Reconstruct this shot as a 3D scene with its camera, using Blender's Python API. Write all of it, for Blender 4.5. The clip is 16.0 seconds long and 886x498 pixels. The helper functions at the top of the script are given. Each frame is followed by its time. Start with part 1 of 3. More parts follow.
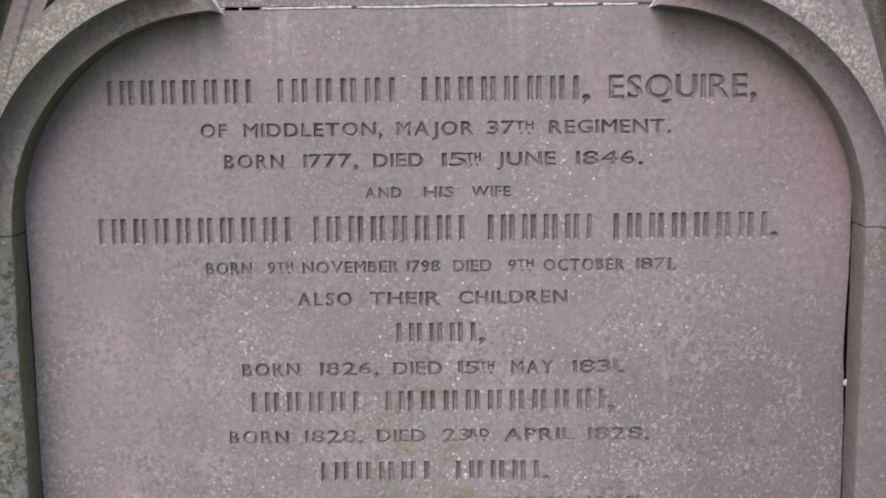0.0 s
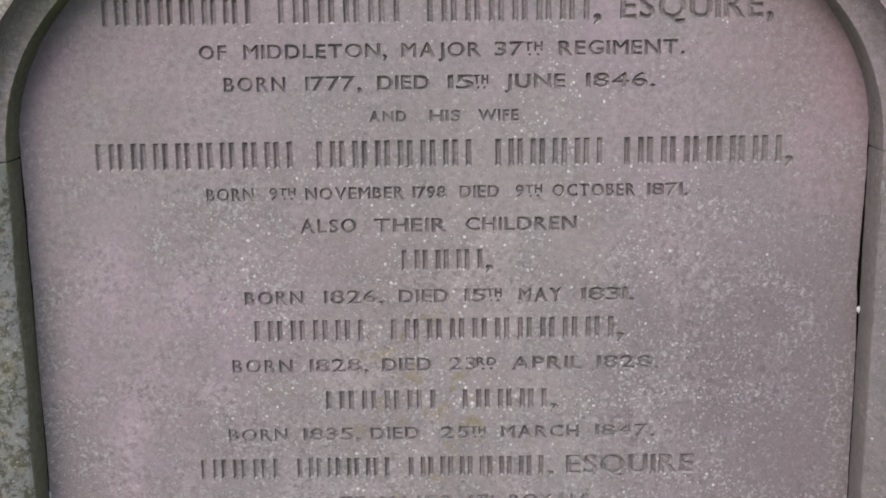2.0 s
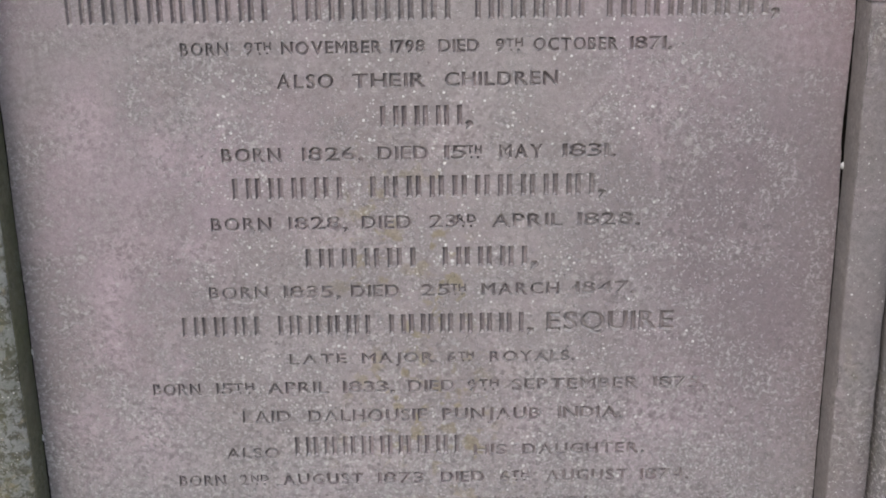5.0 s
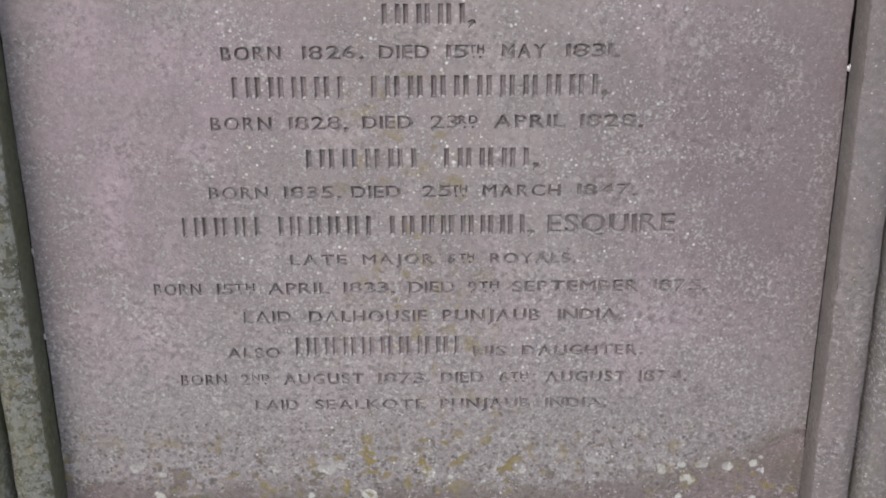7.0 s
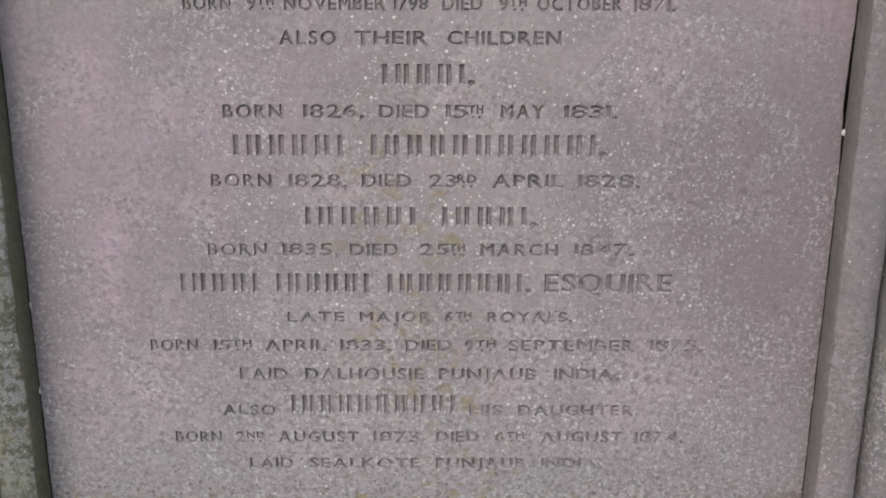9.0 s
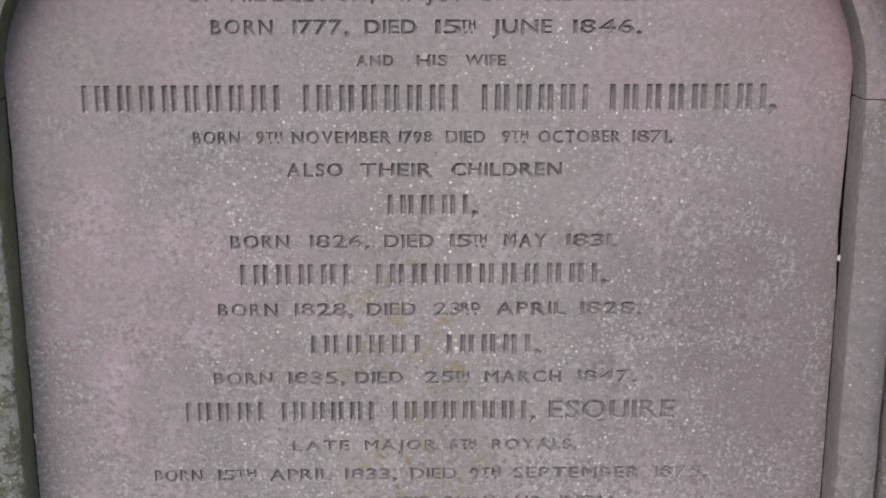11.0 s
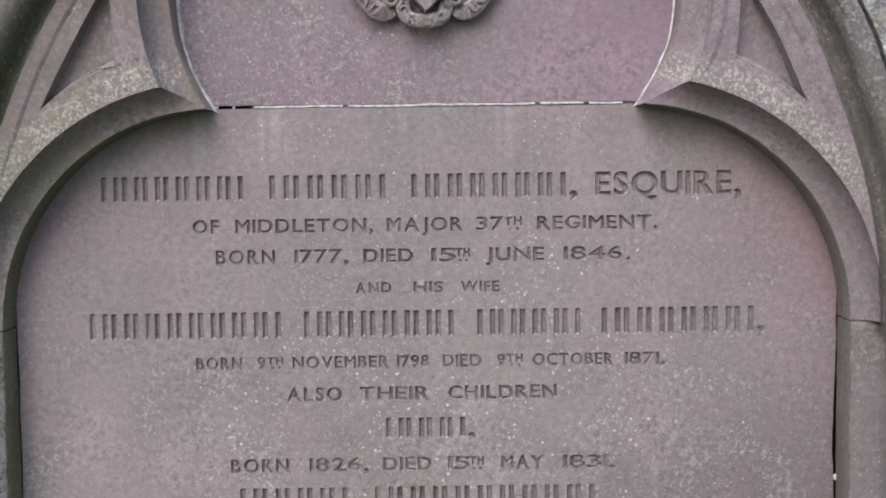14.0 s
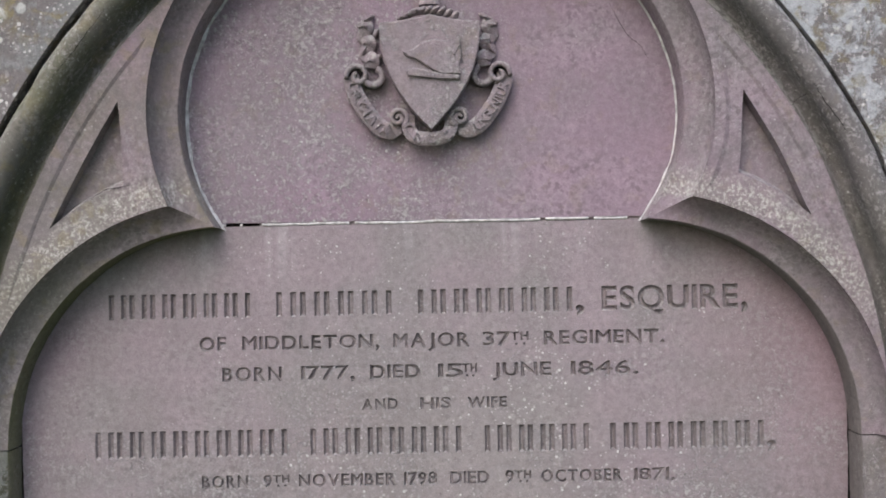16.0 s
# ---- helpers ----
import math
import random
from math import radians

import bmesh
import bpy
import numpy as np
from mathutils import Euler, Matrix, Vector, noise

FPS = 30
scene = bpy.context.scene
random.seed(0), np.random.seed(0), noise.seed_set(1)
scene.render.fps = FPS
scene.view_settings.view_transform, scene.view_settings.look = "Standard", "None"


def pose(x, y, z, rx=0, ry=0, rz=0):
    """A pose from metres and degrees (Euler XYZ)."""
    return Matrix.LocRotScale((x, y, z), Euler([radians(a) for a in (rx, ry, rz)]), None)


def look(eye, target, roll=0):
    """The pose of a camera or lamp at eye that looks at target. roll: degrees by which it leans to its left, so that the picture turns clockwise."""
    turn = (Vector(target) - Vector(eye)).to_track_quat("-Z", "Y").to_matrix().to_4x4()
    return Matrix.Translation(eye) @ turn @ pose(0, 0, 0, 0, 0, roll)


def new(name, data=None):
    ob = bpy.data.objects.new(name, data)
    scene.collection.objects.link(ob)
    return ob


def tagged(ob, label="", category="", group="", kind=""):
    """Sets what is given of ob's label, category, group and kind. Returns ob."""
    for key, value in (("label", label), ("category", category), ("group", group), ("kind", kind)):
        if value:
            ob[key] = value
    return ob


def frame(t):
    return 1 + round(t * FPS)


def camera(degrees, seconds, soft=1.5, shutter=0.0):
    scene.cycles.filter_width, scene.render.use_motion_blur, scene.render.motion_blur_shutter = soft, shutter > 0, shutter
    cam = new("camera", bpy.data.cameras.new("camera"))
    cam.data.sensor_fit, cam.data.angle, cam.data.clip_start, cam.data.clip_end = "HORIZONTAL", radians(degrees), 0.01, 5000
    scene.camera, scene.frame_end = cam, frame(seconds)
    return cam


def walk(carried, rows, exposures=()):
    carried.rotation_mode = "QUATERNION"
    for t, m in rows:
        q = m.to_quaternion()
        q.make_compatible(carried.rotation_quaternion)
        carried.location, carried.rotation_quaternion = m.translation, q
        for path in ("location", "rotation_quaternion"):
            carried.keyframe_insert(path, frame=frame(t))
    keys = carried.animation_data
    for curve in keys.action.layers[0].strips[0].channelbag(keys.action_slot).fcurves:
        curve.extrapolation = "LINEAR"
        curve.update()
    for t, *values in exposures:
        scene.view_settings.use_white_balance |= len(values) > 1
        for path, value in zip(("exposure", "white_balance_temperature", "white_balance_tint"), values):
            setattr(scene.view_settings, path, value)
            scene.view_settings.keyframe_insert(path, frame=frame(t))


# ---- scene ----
cam = camera(39.0, 16.0, soft=1.8)
PATH = [
    (0, (0.018, -1.827, 1.573), (0.011, 0.149, 1.262), -0.7),
    (0.5, (0.013, -1.817, 1.57), (0.004, 0.155, 1.234), -0.5),
    (1, (0.012, -1.804, 1.557), (0.0, 0.165, 1.206), -0.5),
    (1.5, (0.014, -1.789, 1.569), (-0.005, 0.171, 1.172), -0.5),
    (2, (0.001, -1.784, 1.569), (0.001, 0.169, 1.138), -0.8),
    (2.5, (0.008, -1.78, 1.564), (0.008, 0.166, 1.101), -0.9),
    (3, (0.005, -1.778, 1.552), (0.007, 0.161, 1.063), -0.9),
    (3.5, (0.014, -1.775, 1.555), (0.011, 0.154, 1.03), -0.8),
    (4, (0.011, -1.771, 1.558), (0.014, 0.147, 0.994), -0.8),
    (4.5, (0.008, -1.771, 1.553), (0.024, 0.137, 0.952), -0.9),
    (5, (0.026, -1.77, 1.548), (0.028, 0.127, 0.914), -0.9),
    (7.5, (0.023, -1.766, 1.526), (0.028, 0.075, 0.745), -0.4),
    (8, (0.013, -1.769, 1.514), (0.029, 0.073, 0.736), -0.1),
    (8.5, (0.02, -1.775, 1.514), (0.028, 0.087, 0.783), 0.2),
    (9, (0.02, -1.777, 1.529), (0.029, 0.106, 0.855), 0.2),
    (9.2, (0.021, -1.78, 1.532), (0.03, 0.108, 0.87), 0.2),
    (11.3, (-0.013, -1.807, 1.54), (0.024, 0.141, 1.088), -0.1),
    (11.5, (-0.008, -1.812, 1.551), (0.023, 0.14, 1.116), -0.2),
    (12, (-0.001, -1.823, 1.559), (0.024, 0.142, 1.188), -0.3),
    (12.5, (0.003, -1.827, 1.57), (0.033, 0.146, 1.249), -0.7),
    (13, (0.017, -1.831, 1.565), (0.031, 0.151, 1.292), -0.4),
    (13.5, (0.016, -1.838, 1.557), (0.029, 0.151, 1.351), -0.6),
    (14, (0.013, -1.844, 1.564), (0.03, 0.15, 1.415), -0.7),
    (14.5, (0.016, -1.843, 1.569), (0.033, 0.153, 1.454), -0.9),
    (15, (0.013, -1.84, 1.571), (0.034, 0.159, 1.486), -0.8),
    (15.5, (0.021, -1.839, 1.577), (0.033, 0.161, 1.541), -0.9),
    (16, (0.021, -1.846, 1.582), (0.022, 0.154, 1.598), -1.1),
]
walk(cam, [(t, look(eye, target, roll)) for t, eye, target, roll in PATH], exposures=[(0, 0.28), (16, 0.28)])

# ---- world and sun: bright overcast, light mostly from above ----
world = bpy.data.worlds.new("sky")
scene.world = world
world.use_nodes = True
wn = world.node_tree.nodes
sky = wn.new("ShaderNodeTexSky")
sky.sky_type = "NISHITA"
sky.sun_disc = False
sky.sun_elevation, sky.sun_rotation = radians(42), radians(205)
sky.dust_density, sky.air_density = 3.0, 1.0
world.node_tree.links.new(sky.outputs[0], wn["Background"].inputs[0])
wn["Background"].inputs[1].default_value = 0.15
sun = new("sun", bpy.data.lights.new("sun", "SUN"))
sun.data.energy, sun.data.angle, sun.data.color = 1.5, radians(50), (0.965, 0.945, 1.0)
sun.matrix_world = look((-0.8, -3.4, 4.5), (0, 0, 0))


# ---- materials ----
class Net:
    """A small builder for node trees."""

    def __init__(self, name):
        self.mat = bpy.data.materials.new(name)
        self.mat.use_nodes = True
        self.tree = self.mat.node_tree
        self.bsdf = self.tree.nodes["Principled BSDF"]
        self.pos = self.node("ShaderNodeTexCoord").outputs["Object"]

    def node(self, kind):
        return self.tree.nodes.new(kind)

    def put(self, socket, value):
        if isinstance(value, bpy.types.NodeSocket):
            self.tree.links.new(value, socket)
        elif isinstance(value, tuple) and len(value) == 3 and socket.type == "RGBA":
            socket.default_value = (*value, 1)
        else:
            socket.default_value = value

    def noise(self, scale, detail=4.0, rough=0.6, warp=0.0, vec=None):
        n = self.node("ShaderNodeTexNoise")
        self.put(n.inputs["Vector"], self.pos if vec is None else vec)
        n.inputs["Scale"].default_value, n.inputs["Detail"].default_value = scale, detail
        n.inputs["Roughness"].default_value, n.inputs["Distortion"].default_value = rough, warp
        return n.outputs["Fac"]

    def cells(self, scale, vec=None):
        n = self.node("ShaderNodeTexVoronoi")
        self.put(n.inputs["Vector"], self.pos if vec is None else vec)
        n.inputs["Scale"].default_value = scale
        return n.outputs["Distance"], n.outputs["Color"]

    def math(self, op, a, b=0.0, c=0.0):
        n = self.node("ShaderNodeMath")
        n.operation = op
        for s, v in zip(n.inputs, (a, b, c)):
            self.put(s, v)
        return n.outputs[0]

    def ramp(self, v, lo, hi, a=0.0, b=1.0):
        n = self.node("ShaderNodeMapRange")
        n.interpolation_type = "SMOOTHSTEP"
        for s, x in zip(n.inputs, (v, lo, hi, a, b)):
            self.put(s, x)
        return n.outputs[0]

    def mix(self, f, a, b, mode="MIX"):
        n = self.node("ShaderNodeMix")
        n.data_type, n.blend_type = "RGBA", mode
        self.put(n.inputs[0], f)
        self.put(n.inputs[6], a)
        self.put(n.inputs[7], b)
        return n.outputs[2]

    def axes(self):
        n = self.node("ShaderNodeSeparateXYZ")
        self.put(n.inputs[0], self.pos)
        return n.outputs

    def done(self, colour, height, depth=0.002, rough=0.9):
        b = self.node("ShaderNodeBump")
        b.inputs["Distance"].default_value = depth
        b.inputs["Strength"].default_value = 0.8
        self.put(b.inputs["Height"], height)
        self.put(self.bsdf.inputs["Normal"], b.outputs[0])
        self.put(self.bsdf.inputs["Base Color"], colour)
        self.put(self.bsdf.inputs["Roughness"], rough)
        self.bsdf.inputs["Specular IOR Level"].default_value = 0.25
        return self.mat


def lichen_spots(n, scale, size, where, vec=None):
    """Small round growths of uneven size, only where the mask lets them."""
    d, c = n.cells(scale, vec)
    r = n.node("ShaderNodeSeparateColor")
    n.put(r.inputs[0], c)
    wob = n.math("MULTIPLY", n.math("SUBTRACT", n.noise(scale * 2.5, 2), 0.5), 0.35)
    limit = n.math("MULTIPLY", n.math("MULTIPLY", r.outputs[0], r.outputs[1]), n.math("MULTIPLY", where, size))
    return n.ramp(n.math("SUBTRACT", n.math("ADD", d, wob), limit), 0.06, -0.06)


def sandstone(name, warm, grey, speck=1.0, crust=0.5, yellow=0.0, green=0.0, slab=False, grain=1.0, ledge=0.0, rosettes=0.0, coarse=0.0, left_growth=False, shoulder=False):
    """Weathered red sandstone with grey bloom, pale crust, white specks and yellow growth."""
    n = Net(name)
    x, y, z = n.axes()
    big = n.noise(2.6, 3, 0.55)
    mid = n.noise(14, 5, 0.65)
    fine = n.noise(95, 5, 0.7)
    dust = n.noise(620, 3, 0.75)
    bloom = n.ramp(n.math("ADD", n.math("MULTIPLY", big, 0.7), n.math("MULTIPLY", mid, 0.3)), 0.38, 0.62)
    low = n.ramp(z, 1.5, 0.45)
    if slab:
        side = n.ramp(n.math("ADD", n.math("ABSOLUTE", x), n.math("MULTIPLY", n.math("SUBTRACT", mid, 0.5), 0.3)), 0.68, 0.40)
        bloom = n.math("MULTIPLY", n.ramp(n.math("ADD", side, n.math("MULTIPLY", n.ramp(z, 1.48, 1.1), 1.0)), 0.05, 1.0), n.ramp(bloom, 0, 1, 0.6, 1.0))
    col = n.mix(bloom, warm, grey)
    if slab:  # iron-red patch towards the upper corner
        iron = n.math("MULTIPLY", n.ramp(n.math("ADD", x, n.math("MULTIPLY", big, 0.25)), 0.38, 0.85), n.ramp(z, 1.1, 1.5))
        col = n.mix(n.math("MULTIPLY", iron, 0.6), col, (0.34, 0.208, 0.25))
        tan = n.math("MULTIPLY", n.ramp(n.math("ADD", n.math("ABSOLUTE", x), n.math("MULTIPLY", n.math("SUBTRACT", n.noise(4.0, 4, 0.6), 0.5), 0.9)), 0.4, 0.05), n.ramp(z, 1.55, 1.25))
        col = n.mix(n.math("MULTIPLY", tan, 0.6), col, (0.30, 0.273, 0.272))
        cloud = n.ramp(n.noise(5.0, 4, 0.6, 0.6), 0.42, 0.62)
        col = n.mix(n.math("MULTIPLY", cloud, n.ramp(z, 1.5, 1.15, 0.15, 0.4)), col, (0.215, 0.186, 0.19))
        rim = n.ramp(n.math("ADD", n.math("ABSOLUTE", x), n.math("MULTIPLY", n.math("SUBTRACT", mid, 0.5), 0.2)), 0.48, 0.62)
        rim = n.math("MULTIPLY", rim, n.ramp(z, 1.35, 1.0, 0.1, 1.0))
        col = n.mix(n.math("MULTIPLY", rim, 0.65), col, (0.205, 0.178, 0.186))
        stain = n.math("MULTIPLY", n.ramp(n.math("ADD", x, n.math("MULTIPLY", n.math("SUBTRACT", big, 0.5), 0.7)), 0.22, 0.52), n.ramp(z, 1.35, 1.05))
        col = n.mix(n.math("MULTIPLY", stain, 0.9), col, (0.2, 0.166, 0.182))
    col = n.mix(n.ramp(mid, 0.35, 0.7, 0.0, 0.35), col, tuple(v * 0.72 for v in grey))
    # pale crust in small torn flakes
    area = n.ramp(n.noise(5.5, 4, 0.6), 0.4, 0.62)
    if slab:
        area = n.math("MULTIPLY", n.math("ADD", area, n.math("MULTIPLY", low, 0.9)), n.ramp(z, 1.62, 1.2, 0.35, 1.0))
    if left_growth:
        area = n.math("MULTIPLY", n.math("ADD", area, 0.45), n.ramp(x, 0.16, -0.1, 0.1, 1.0))
    flakes = n.ramp(n.math("ADD", n.noise(135, 6, 0.78, 0.3), n.math("MULTIPLY", n.math("SUBTRACT", mid, 0.5), 0.25)), 0.52, 0.58)
    flakes = n.math("MINIMUM", n.math("MULTIPLY", n.math("MULTIPLY", flakes, area), crust * 0.75), 0.9)
    col = n.mix(flakes, col, (0.42, 0.395, 0.405))
    if slab:
        m = n.node("ShaderNodeMapping")
        m.inputs["Scale"].default_value = (26, 1, 1.1)
        n.put(m.inputs["Vector"], n.pos)
        wash = n.math("MULTIPLY", n.ramp(n.noise(1.0, 4, 0.6, vec=m.outputs[0]), 0.5, 0.72), n.ramp(z, 1.5, 1.63))
        col = n.mix(n.math("MULTIPLY", wash, 0.4), col, (0.46, 0.43, 0.46))
    if coarse:
        patch = n.ramp(n.math("ADD", n.noise(coarse, 7, 0.72, 0.5), n.math("MULTIPLY", n.math("SUBTRACT", big, 0.5), 0.3)), 0.46, 0.56)
        col = n.mix(n.math("MULTIPLY", patch, n.ramp(x, -0.2, 0.5, 0.7, 0.9)), col, n.mix(n.ramp(x, -0.2, 0.5), (0.25, 0.258, 0.265), (0.46, 0.48, 0.52)))
        ochre = n.ramp(n.noise(coarse * 0.7, 5, 0.6, 0.3), 0.58, 0.66)
        col = n.mix(n.math("MULTIPLY", ochre, 0.4), col, (0.25, 0.205, 0.14))
    if shoulder:  # lichen on the weathered ledge over the shoulder arcs
        dx = n.math("SUBTRACT", n.math("ABSOLUTE", n.math("SUBTRACT", x, 0.005)), 0.296)
        dz = n.math("SUBTRACT", z, 1.32)
        far = n.math("SQRT", n.math("ADD", n.math("MULTIPLY", dx, dx), n.math("MULTIPLY", dz, dz)))
        far = n.math("ADD", far, n.math("MULTIPLY", n.math("SUBTRACT", mid, 0.5), 0.03))
        grow = n.math("MULTIPLY", n.math("MULTIPLY", n.ramp(far, 0.345, 0.356), n.ramp(far, 0.405, 0.37)), n.ramp(z, 1.45, 1.55))
        tuft = n.math("MULTIPLY", grow, n.ramp(n.noise(190, 5, 0.7, 0.2), 0.5, 0.58))
        col = n.mix(n.math("MULTIPLY", grow, 0.3), col, (0.27, 0.25, 0.22))
        col = n.mix(n.math("MULTIPLY", tuft, 0.8), col, (0.47, 0.46, 0.43))
    # the skin breaks up into small angular flakes, each of its own tone
    bent = n.node("ShaderNodeVectorMath")
    bent.operation = "MULTIPLY_ADD"
    wobble = n.node("ShaderNodeTexNoise")
    wobble.inputs["Scale"].default_value, wobble.inputs["Detail"].default_value = 240, 2
    n.put(wobble.inputs["Vector"], n.pos)
    n.put(bent.inputs[0], wobble.outputs["Color"])
    bent.inputs[1].default_value = (0.007, 0.007, 0.007)
    n.put(bent.inputs[2], n.pos)
    split = n.node("ShaderNodeSeparateColor")
    n.put(split.inputs[0], n.cells(185, bent.outputs[0])[1])
    tone = n.math("ADD", n.math("MULTIPLY", split.outputs[0], 0.6), n.math("MULTIPLY", n.cells(90, bent.outputs[0])[0], 0.5))
    where = n.math("ADD", n.math("MULTIPLY", n.ramp(n.noise(7.5, 5, 0.65), 0.42, 0.62), 0.5 if slab else 0.4), 0.03)
    if slab:
        where = n.math("ADD", where, n.ramp(n.math("ADD", z, n.math("MULTIPLY", n.math("SUBTRACT", mid, 0.5), 0.35)), 0.85, 0.48, 0.0, 0.75))
        where = n.math("MULTIPLY", where, n.ramp(z, 1.5, 1.0, 0.35, 1.0))
        where = n.math("MULTIPLY", where, n.ramp(n.math("ABSOLUTE", x), 0.62, 0.45, 0.5, 1.0))
    col = n.mix(n.math("MINIMUM", where, 0.9), col, n.ramp(tone, 0.1, 0.75, 0.56, 1.44), "MULTIPLY")
    # dark pores
    pores = n.math("MULTIPLY", n.ramp(n.noise(130, 4, 0.6), 0.36, 0.28), n.math("ADD", n.math("MULTIPLY", area, 0.6), n.ramp(z, 0.62, 0.42, 0.15, 0.9) if slab else 0.15))
    col = n.mix(pores, col, tuple(v * 0.45 for v in grey))
    if slab:  # the foot of the slab is greyer, pitted and dirty
        foot = n.math("MULTIPLY", n.ramp(z, 0.8, 0.42), 0.65)
        col = n.mix(foot, col, n.mix(flakes, (0.252, 0.24, 0.247), (0.4, 0.392, 0.4)))
        crumbs = n.noise(115, 4, 0.65, 0.4)
        grainy = n.ramp(n.math("ADD", z, n.math("MULTIPLY", n.math("SUBTRACT", mid, 0.5), 0.3)), 0.66, 0.46)
        col = n.mix(n.math("MULTIPLY", grainy, n.ramp(crumbs, 0.54, 0.62, 0.0, 0.7)), col, (0.40, 0.372, 0.372))
        col = n.mix(n.math("MULTIPLY", grainy, n.ramp(crumbs, 0.43, 0.36, 0.0, 0.65)), col, (0.165, 0.145, 0.145))
        brink = n.math("ADD", z, n.math("MULTIPLY", n.math("SUBTRACT", n.noise(11, 4, 0.6), 0.5), 0.12))
        rise = n.math("MULTIPLY", n.ramp(x, 0.3, 0.62), 0.11)
        brink = n.ramp(n.math("SUBTRACT", brink, rise), 0.392, 0.345)
        col = n.mix(n.math("MULTIPLY", brink, 0.7), col, (0.165, 0.142, 0.132))
        pits = n.math("MULTIPLY", n.ramp(n.noise(62, 5, 0.7), 0.47, 0.39), n.ramp(n.math("ADD", z, n.math("MULTIPLY", n.math("SUBTRACT", mid, 0.5), 0.25)), 0.55, 0.42))
        col = n.mix(n.math("MULTIPLY", pits, 0.75), col, (0.15, 0.13, 0.12))
        holes = lichen_spots(n, 130, 0.6, n.ramp(n.math("ADD", z, n.math("MULTIPLY", n.math("SUBTRACT", mid, 0.5), 0.3)), 0.62, 0.42))
        col = n.mix(n.math("MULTIPLY", holes, 0.7), col, (0.11, 0.1, 0.1))
    # white specks, two sizes
    thin = n.ramp(n.noise(9, 3), 0.38, 0.68, 0.3, 1.0)
    thick = n.ramp(n.noise(6, 3), 0.45, 0.68, 0.0, 1.0)
    if slab:  # few towards the sides and the top
        open_part = n.math("MULTIPLY", n.ramp(n.math("ABSOLUTE", n.math("SUBTRACT", x, 0.06)), 0.56, 0.3, 0.2, 1.0), n.ramp(z, 1.6, 1.2, 0.6, 1.0))
        thin, thick = n.math("MULTIPLY", thin, open_part), n.math("MULTIPLY", thick, open_part)
    if left_growth:
        thin, thick = (n.math("MULTIPLY", v, n.ramp(x, 0.2, -0.1, 0.15, 1.0)) for v in (thin, thick))
    small = lichen_spots(n, 210, 0.5 * speck, thin)
    large = lichen_spots(n, 75, 0.5 * speck, thick)
    bright = lichen_spots(n, 120, 0.26 * speck, n.ramp(thin, 0.0, 1.0, 0.2, 1.0))
    col = n.mix(n.math("MULTIPLY", large, 0.45), col, (0.46, 0.43, 0.43))
    col = n.mix(n.math("MULTIPLY", small, 0.6), col, (0.55, 0.53, 0.535))
    col = n.mix(n.math("MULTIPLY", bright, 0.85), col, (0.68, 0.67, 0.67))
    if rosettes or slab:
        big_spots = lichen_spots(n, 42, 0.85, n.ramp(n.noise(9, 3), 0.4, 0.6, 0.1, 1.1))
        if slab:
            big_spots = n.math("MULTIPLY", big_spots, n.ramp(z, 0.44, 0.37))
        col = n.mix(n.math("MULTIPLY", big_spots, 0.8), col, (0.62, 0.63, 0.62))
    # pale lichen crust on upward faces, which also puts their sky light into the colour
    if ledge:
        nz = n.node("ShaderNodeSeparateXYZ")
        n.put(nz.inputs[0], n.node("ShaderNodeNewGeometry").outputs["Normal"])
        top_lit_crust = n.math("MULTIPLY", n.ramp(nz.outputs[2], 0.12, 0.6), n.ramp(n.noise(75, 5, 0.7, 0.3), 0.42, 0.58))
        col = n.mix(n.math("MULTIPLY", top_lit_crust, 0.7 * ledge), col, (0.44, 0.435, 0.43))
    if yellow:
        patch = n.math("MULTIPLY", n.ramp(n.noise(34, 4, 0.55, 0.3), 0.54, 0.62), n.ramp(n.noise(5, 2), 0.4, 0.56))
        if slab:
            patch = n.math("MULTIPLY", patch, n.math("ADD", n.ramp(z, 0.52, 0.4), n.math("MULTIPLY", n.ramp(n.math("ABSOLUTE", x), 0.2, 0.05), n.ramp(z, 1.2, 0.98, 0.0, 0.7))))
        col = n.mix(n.math("MULTIPLY", patch, yellow), col, (0.25, 0.208, 0.10))
    if green:
        damp = n.math("MULTIPLY", n.ramp(n.noise(4.5, 4, 0.6), 0.4, 0.68), green)
        col = n.mix(damp, col, (0.13, 0.14, 0.075))
    col = n.mix(0.38 * grain, col, n.ramp(dust, 0.3, 0.7, 0.55, 1.35), "MULTIPLY")
    col = n.mix(0.5, col, n.ramp(fine, 0.3, 0.7, 0.72, 1.22), "MULTIPLY")
    h = n.math("ADD", n.math("MULTIPLY", dust, 0.2), n.math("MULTIPLY", fine, 0.6))
    h = n.math("SUBTRACT", n.math("ADD", h, n.math("MULTIPLY", flakes, 0.3)), n.math("MULTIPLY", pores, 0.5))
    return n.done(col, h, 0.0022 * grain)


slab_stone = sandstone("pink_sandstone_slab", (0.36, 0.262, 0.318), (0.29, 0.264, 0.276), 1.35, 1.15, 0.75, slab=True, grain=1.15)
upper_stone = sandstone("pink_sandstone_upper", (0.292, 0.218, 0.272), (0.282, 0.238, 0.272), 0.9, 1.7, 0.15, left_growth=True)
frame_stone = sandstone("red_sandstone_moulding", (0.278, 0.217, 0.257), (0.243, 0.216, 0.234), 0.6, 0.5, 0.15, 0.12, ledge=1.0, shoulder=True)
damp_frame_stone = sandstone("damp_sandstone_moulding", (0.275, 0.213, 0.245), (0.232, 0.207, 0.214), 0.6, 0.5, 0.3, 0.35, ledge=1.0, shoulder=True)
